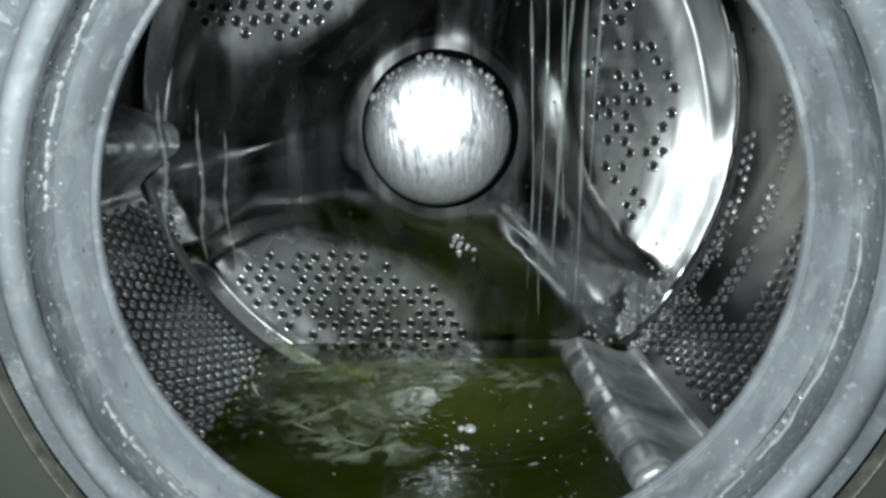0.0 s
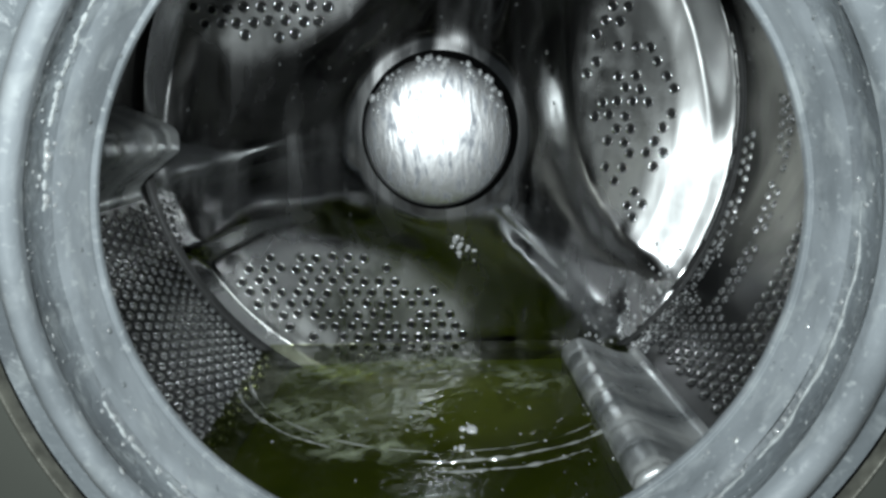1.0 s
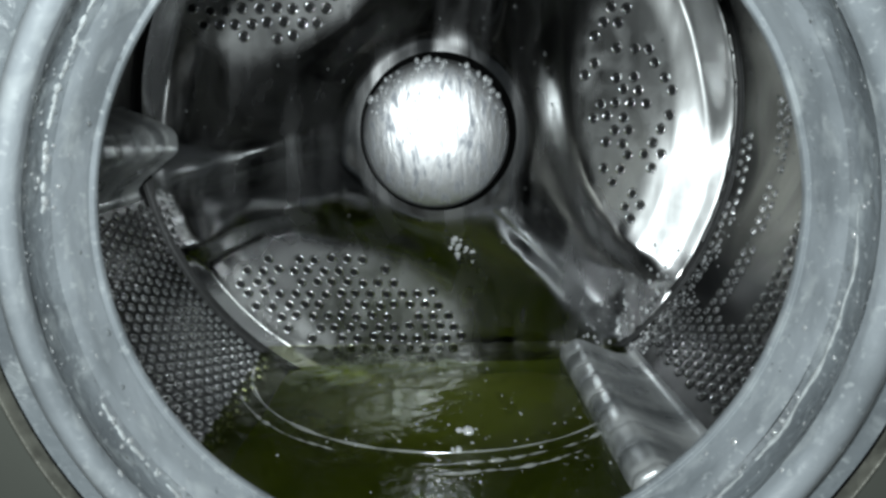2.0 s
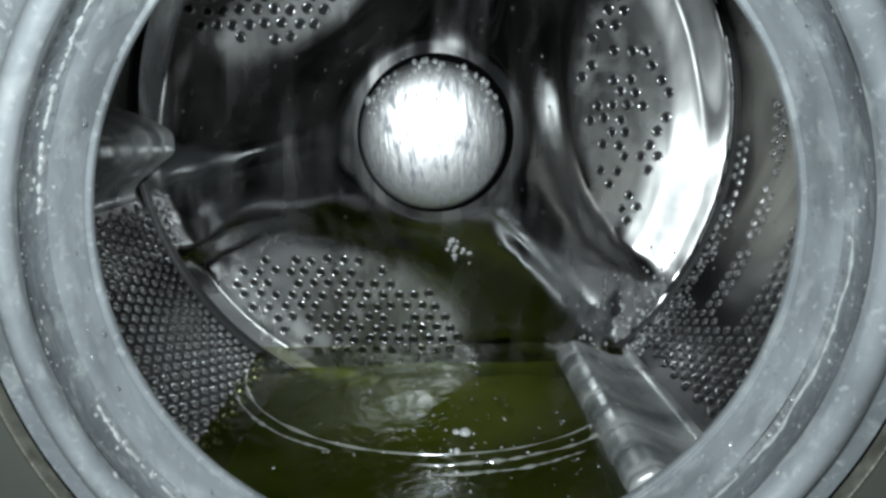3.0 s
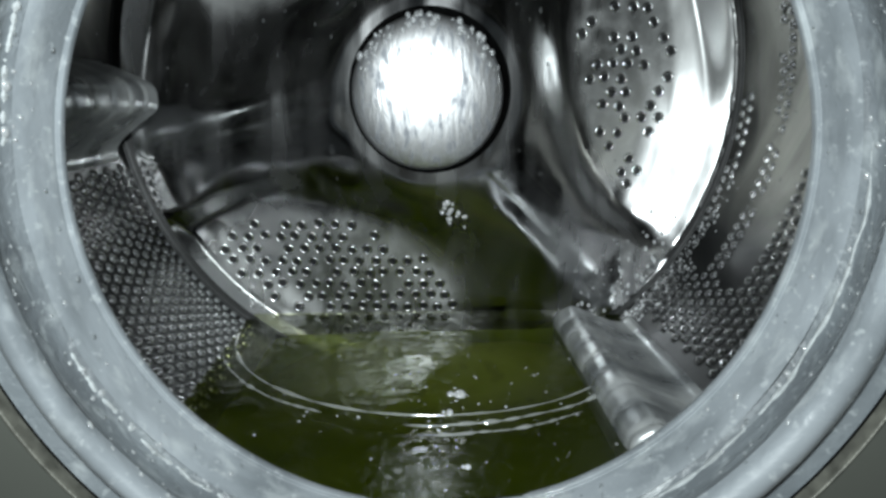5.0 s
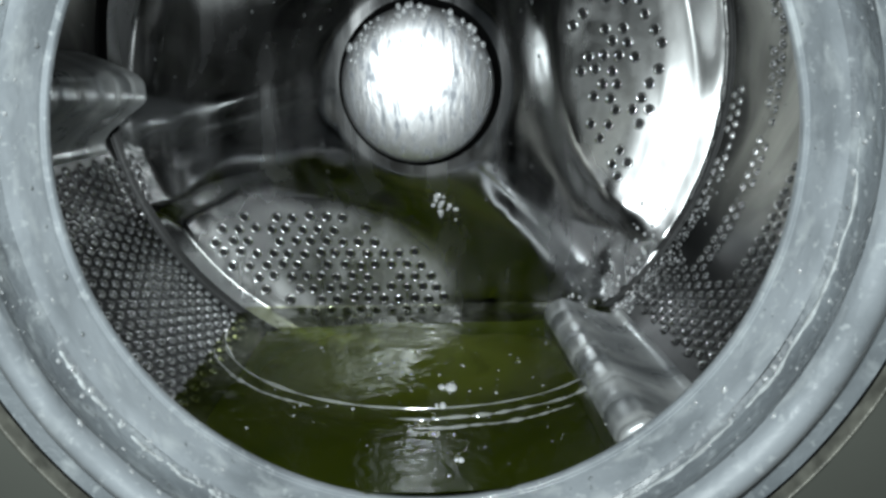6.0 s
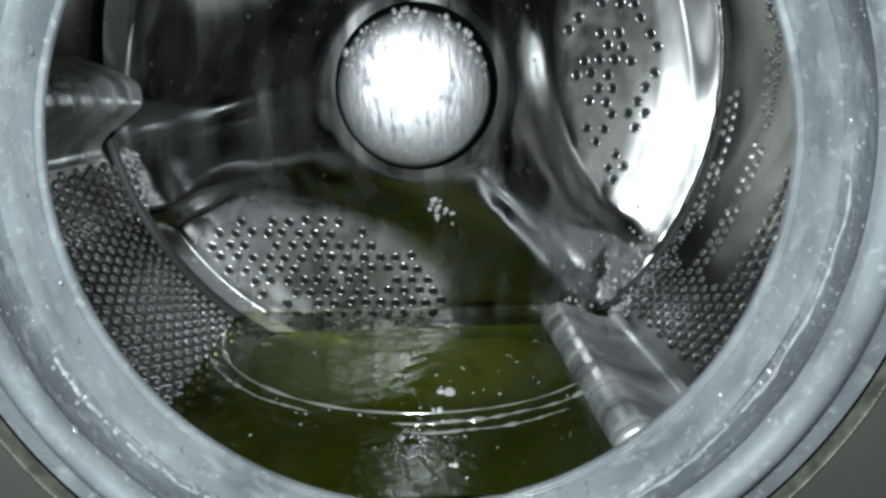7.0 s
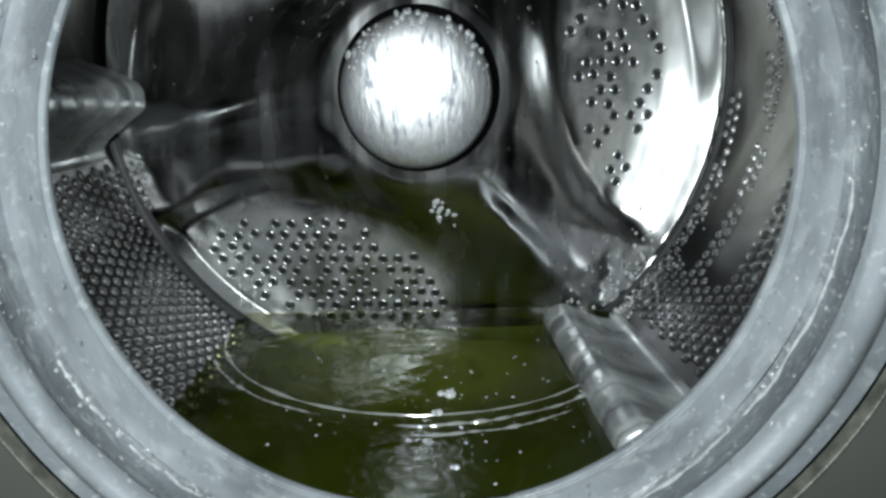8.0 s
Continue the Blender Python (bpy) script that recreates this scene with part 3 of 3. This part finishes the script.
            glints.append(((x, back_y(x, z) - 0.0002, z), (-0.1, -1, 0.2), 0.0005 + 0.0014 * rng.random() ** 2))
    tagged(new("hub_drip_droplets", drops_mesh("hub_drip_droplets", glints, GLINT)), "cluster of white drops painted as lamp glints below the hub", "droplets", kind="stuff").matrix_local = BACK
    tagged(new("back_plate_droplets", drops_mesh("back_plate_droplets", spots)), "clear water droplets on the steel back of the drum", "droplets", kind="stuff").matrix_local = BACK
    spots = []
    while len(spots) < 360:
        k = len(spots)
        a, y = radians(rng.uniform(-30, 45) if k < 250 else rng.gauss(205, 30)), rng.uniform(0.05, 0.232)
        if k < 200:
            y = rng.gauss((0.122, 0.177, 0.223)[k % 3], 0.006)
        if R * sin(a) < LEVEL + 0.01 or any(-10 < (math.degrees(a) - q + 180) % 360 - 180 < 13 for q in LIFTERS):
            continue
        spots.append(((R * cos(a), y, R * sin(a)), (-cos(a), 0, -sin(a)), 0.0007 + 0.0014 * rng.random() ** 2))
    # drops painted white for the sparkle along the seam and upper left wall
    beads = []
    for k in range(130):
        a = radians(rng.uniform(-50, -14))
        y = 0.231 - abs(rng.gauss(0, 0.014))
        beads.append(((R * cos(a), max(0.06, y), R * sin(a)), (-cos(a), -0.3, -sin(a)), 0.0005 + 0.0013 * rng.random() ** 2))
    for k in range(110):
        a, y = radians(rng.uniform(138, 172)), rng.gauss((0.150, 0.200)[k % 2], 0.012)
        beads.append(((R * cos(a), min(y, 0.23), R * sin(a)), (-cos(a), -0.3, -sin(a)), 0.0006 + 0.0016 * rng.random() ** 2))
    tagged(new("seam_droplets", drops_mesh("seam_droplets", beads, GLINT)), "water drops along the seam of the drum, glints painted white", "droplets", kind="stuff")
    tagged(new("drum_wall_droplets", drops_mesh("drum_wall_droplets", spots)), "clear water droplets on the steel drum wall", "droplets", kind="stuff")


def build_hub_glints(parent):
    """White lumps along the upper edge of the hub, added in place of bright reflections."""
    places = []
    for k in range(64):
        a, r = radians(rng.uniform(18, 162)), rng.uniform(0.047, 0.0565)
        y = 0.197 - 0.009 * max(0.0, 1 - (r / 0.0545) ** 2) ** 0.5
        places.append(((r * cos(a), y + 0.0004, r * sin(a)), (0.15 * cos(a), -1, 0.15 * sin(a)), rng.uniform(0.0010, 0.0030)))
    tagged(part("limescale_and_glint", drops_mesh("limescale_and_glint", places, HUB_GLINT), parent, "white lumps painted as bright reflections on the rim"), kind="stuff")


def build_stream(x, y, length, width, seed):
    """One falling strand of water, thick and thin by turns."""
    n, m, vs = 40, 8, []
    for i in range(n + 1):
        u = i / n
        w = width * (0.25 + 0.75 * abs(noise.noise(Vector((seed, u * 9, 0.3)))) * 1.8) * sin(pi * min(1, u * 1.0 + 0.02)) ** 0.4
        ox, oy = 0.004 * noise.noise(Vector((seed + 5, u * 2.5, 0))), 0.003 * noise.noise(Vector((seed + 9, u * 2.5, 0)))
        for j in range(m):
            a = 2 * pi * j / m
            vs.append((ox + w * cos(a), oy + w * 0.7 * sin(a), (u - 0.5) * length))
    ob = new("water_stream", mesh_of("water_stream", vs, grid_faces(n + 1, m, True), STREAM))
    ob.location = (x, y, 0)
    return tagged(ob, "thin strand of clear water falling into the drum", "water stream", "falling water strands")


def build_foam(rx, ry, seed, material=FOAM):
    """A thin ragged cloud of air bubbles just on the water."""
    n, m, vs = 14, 60, []
    for i in range(n + 1):
        for j in range(m):
            a = 2 * pi * j / m
            edge = 1 + 0.35 * noise.noise(Vector((cos(a) * 1.6, sin(a) * 1.6, seed))) + 0.15 * noise.noise(Vector((cos(a) * 5, sin(a) * 5, seed + 2)))
            k = i / n * edge
            x, y = rx * k * cos(a), ry * k * sin(a)
            vs.append((x, y, 0.0012 * (1 - (i / n) ** 2) + 0.0008 * noise.noise(Vector((x * 90, y * 90, seed)))))
    return tagged(new("foam", mesh_of("foam", vs, [f[::-1] for f in grid_faces(n + 1, m, True)], material)), "pale wisp of fine air bubbles in green water", "foam", "foam on the water")


def build_torch_glint(r):
    """A white dome with a smaller one against it, added as the torch's double glint."""
    places = [((0, 0, 0), (0, -0.3, 1), r), ((-1.5 * r, 0.2 * r, 0), (0, -0.3, 1), 0.6 * r)]
    return tagged(new("bubble", drops_mesh("bubble", places, GLINT)), "pair of white domes painted as torch glints over green water", "bubble", "bubbles on the water")


def build_flecks(seed):
    r = random.Random(seed)
    # small bubbles, their glints painted white
    places = [((r.gauss(0, 0.045), r.gauss(0, 0.035), 0.0), (r.gauss(0, 0.15), r.gauss(0, 0.15), 1), 0.0003 + 0.0008 * r.random() ** 3) for _ in range(70)]
    return tagged(new("floating_bubbles", drops_mesh("floating_bubbles", places, GLINT)), "scattered small bubbles floating on green water, glints painted white", "bubbles", kind="stuff")


def build_glint_arc(rx, ry, a0, a1, height, seed):
    """One low round arc, broken and uneven, added in place of a reflected bright line."""
    n, m, vs = 150, 7, []
    for i in range(n + 1):
        u = i / n
        a = radians(a0 + (a1 - a0) * u)
        k = (0.20 + 1.8 * abs(noise.noise(Vector((u * 11, seed, 0))))) * min(1, 14 * u, 14 * (1 - u))
        o = 0.0015 * noise.noise(Vector((u * 5, seed, 3)))
        for j in range(m):
            c = j / (m - 1) * 2 - 1
            w = o + c * 0.0015 * k
            vs.append(((rx + w) * cos(a), (ry + w) * sin(a), height * k * (1 - c * c) - 0.0004))
    return tagged(new("ripple", mesh_of("ripple", vs, grid_faces(n + 1, m, False), GLINT_ARC)), "thin white arc painted as a reflected line over the green water", "ripple", "ripples on the water")


def slab(name, lo, hi, material):
    bm = bmesh.new()
    size = [h - l for l, h in zip(lo, hi)]
    bmesh.ops.create_cube(bm, size=1, matrix=Matrix.Translation([(l + h) / 2 for l, h in zip(lo, hi)]) @ Matrix.Diagonal((*size, 1)))
    me = bpy.data.meshes.new(name)
    bm.to_mesh(me)
    bm.free()
    me.materials.append(material)
    return tagged(new(name, me), kind="structure")


FLOOR_Z = LIP_Z - 0.458
tagged(slab("floor", (-1.3, -1.5, FLOOR_Z - 0.1), (1.3, 0.6, FLOOR_Z), TILE), "dull grey floor under the washing machine", "floor")
for name, lo, hi in (("wall_north", (-1.3, 0.5, FLOOR_Z), (1.3, 0.6, 1.9)), ("wall_south", (-1.3, -1.5, FLOOR_Z), (1.3, -1.4, 1.9)),
                     ("wall_west", (-1.3, -1.4, FLOOR_Z), (-1.2, 0.5, 1.9)), ("wall_east", (1.2, -1.4, FLOOR_Z), (1.3, 0.5, 1.9))):
    tagged(slab(name, lo, hi, WALLPAINT), "plain pale painted wall of the dark room", "wall")
tagged(slab("ceiling", (-1.3, -1.5, 1.9), (1.3, 0.6, 2.0), WALLPAINT), "plain pale ceiling of the dark room", "ceiling")
machine = build_machine()
gasket = build_gasket()
drum = build_drum()
water = build_water()
murk = build_murk()


build_drops()
build_hub_glints(next(o for o in drum.children if o.name == "hub"))
STREAMS = [(build_stream(x, y, l, w, i * 3.7), x, y, z, t) for i, (x, y, z, l, w, t) in enumerate((
    (0.047, 0.10, 0.06, 0.30, 0.0012, 0.04), (0.056, 0.11, 0.02, 0.26, 0.0016, 0.08), (0.063, 0.10, 0.08, 0.32, 0.0020, 0.12), (0.070, 0.11, 0.10, 0.30, 0.0014, 0.18),
    (0.077, 0.10, 0.04, 0.28, 0.0018, 0.10), (0.084, 0.10, 0.12, 0.30, 0.0014, 0.14), (-0.176, 0.13, -0.02, 0.10, 0.0026, 0.00), (-0.158, 0.14, -0.03, 0.10, 0.0026, 0.02),
    (-0.145, 0.15, -0.04, 0.09, 0.0020, 0.00)))]
FOAMS = [(build_foam(rx, ry, 2.3 * i), x, y, t) for i, (x, y, rx, ry, t) in enumerate((
    (-0.085, 0.185, 0.050, 0.030, 2.2), (-0.020, 0.195, 0.055, 0.026, 3.0), (-0.095, 0.125, 0.045, 0.030, 1.4), (0.055, 0.170, 0.035, 0.035, 1.0), (-0.060, 0.080, 0.045, 0.028, 1.6)))]
# sheet added under the surface where the water looks lit
LIT_PATCH = build_foam(0.135, 0.085, 8.8, LIT_WATER)
LIT_PATCH.name = "lit_water_patch"
tagged(LIT_PATCH, "yellow-green patch painted as lit water and the reflected pad", "suds")
# added domes where the torch's reflections show over the water
TORCH_GLINTS = [(build_torch_glint(r), x, y) for x, y, r in ((0.013, 0.098, 0.0038), (0.006, 0.076, 0.0024), (0.012, 0.022, 0.0016))]
FLECKS = [build_flecks(5), build_flecks(6)]


GLINT_ARCS = [build_glint_arc(rx, ry, a0, a1, h, i * 4.1) for i, (rx, ry, a0, a1, h) in enumerate((
    (0.154, 0.146, 182, 340, 0.0016), (0.164, 0.155, 200, 245, 0.0013), (0.162, 0.157, 262, 318, 0.0014), (0.170, 0.167, 266, 300, 0.0010)))]


def motions():
    beats = [0.5 * k for k in range(17)]
    # strands drop out of the drum's rim into the water and on into the sump below
    for ob, x, y, z, start in STREAMS:
        rows = [(0.0, pose(x, y, z))]
        if start > 0:
            rows.append((start, pose(x, y, z - 0.10 * start)))
        rows += [(start + 0.15, pose(x, y, z - 0.20)), (start + 0.30, pose(x, y, -0.42 + 0.12)), (start + 0.40, pose(x, y, -0.40)), (8.0, pose(x, y, -0.40))]
        walk(ob, rows)
    # the waves run to and fro across the drum and die down
    walk(water, [(0.1 * k, pose((0.013 - 0.0008 * 0.1 * k) * sin(5.2 * 0.1 * k), 0, 0.0004 * sin(3.1 * 0.1 * k))) for k in range(0, 81, 2)])
    # the bubbles that the fall stirred up spread and sink
    for i, (ob, x, y, gone) in enumerate(FOAMS):
        walk(ob, [(t, pose(x + 0.006 * t * cos(i * 2.1), y + 0.004 * t * sin(i * 2.1), LEVEL + 0.0022 - 0.012 * max(0.0, t - gone) ** 1.2 if t < gone + 2.5 else LEVEL - 0.034, 0, 0, 12 * sin(t + i))) for t in beats])
    walk(LIT_PATCH, [(t, pose(-0.016 + 0.006 * sin(0.6 * t), 0.128 + 0.004 * cos(0.8 * t), LEVEL - 0.005, 0, 0, 5 * sin(0.5 * t))) for t in beats])
    # the painted arcs settle as the water comes to rest
    for i, ob in enumerate(GLINT_ARCS):
        walk(ob, [(t, pose(0.003 * math.exp(-t / 3) * sin(4 * t + i), 0.22, LEVEL + 0.0008 - 0.0012 * math.exp(-t / 2) * (1 + sin(3 * t + i)))) for t in beats])
    for i, (ob, x, y) in enumerate(TORCH_GLINTS):
        walk(ob, [(t, pose(x + 0.0008 * sin(2 * t + i), y, LEVEL + 0.001)) for t in beats])
    for i, ob in enumerate(FLECKS):
        walk(ob, [(t, pose(-0.02 + 0.05 * i + 0.010 * sin(0.7 * t + i), 0.13 - 0.05 * i + 0.008 * cos(0.9 * t), LEVEL + 0.0022, 0, 0, 4 * t)) for t in beats])


motions()
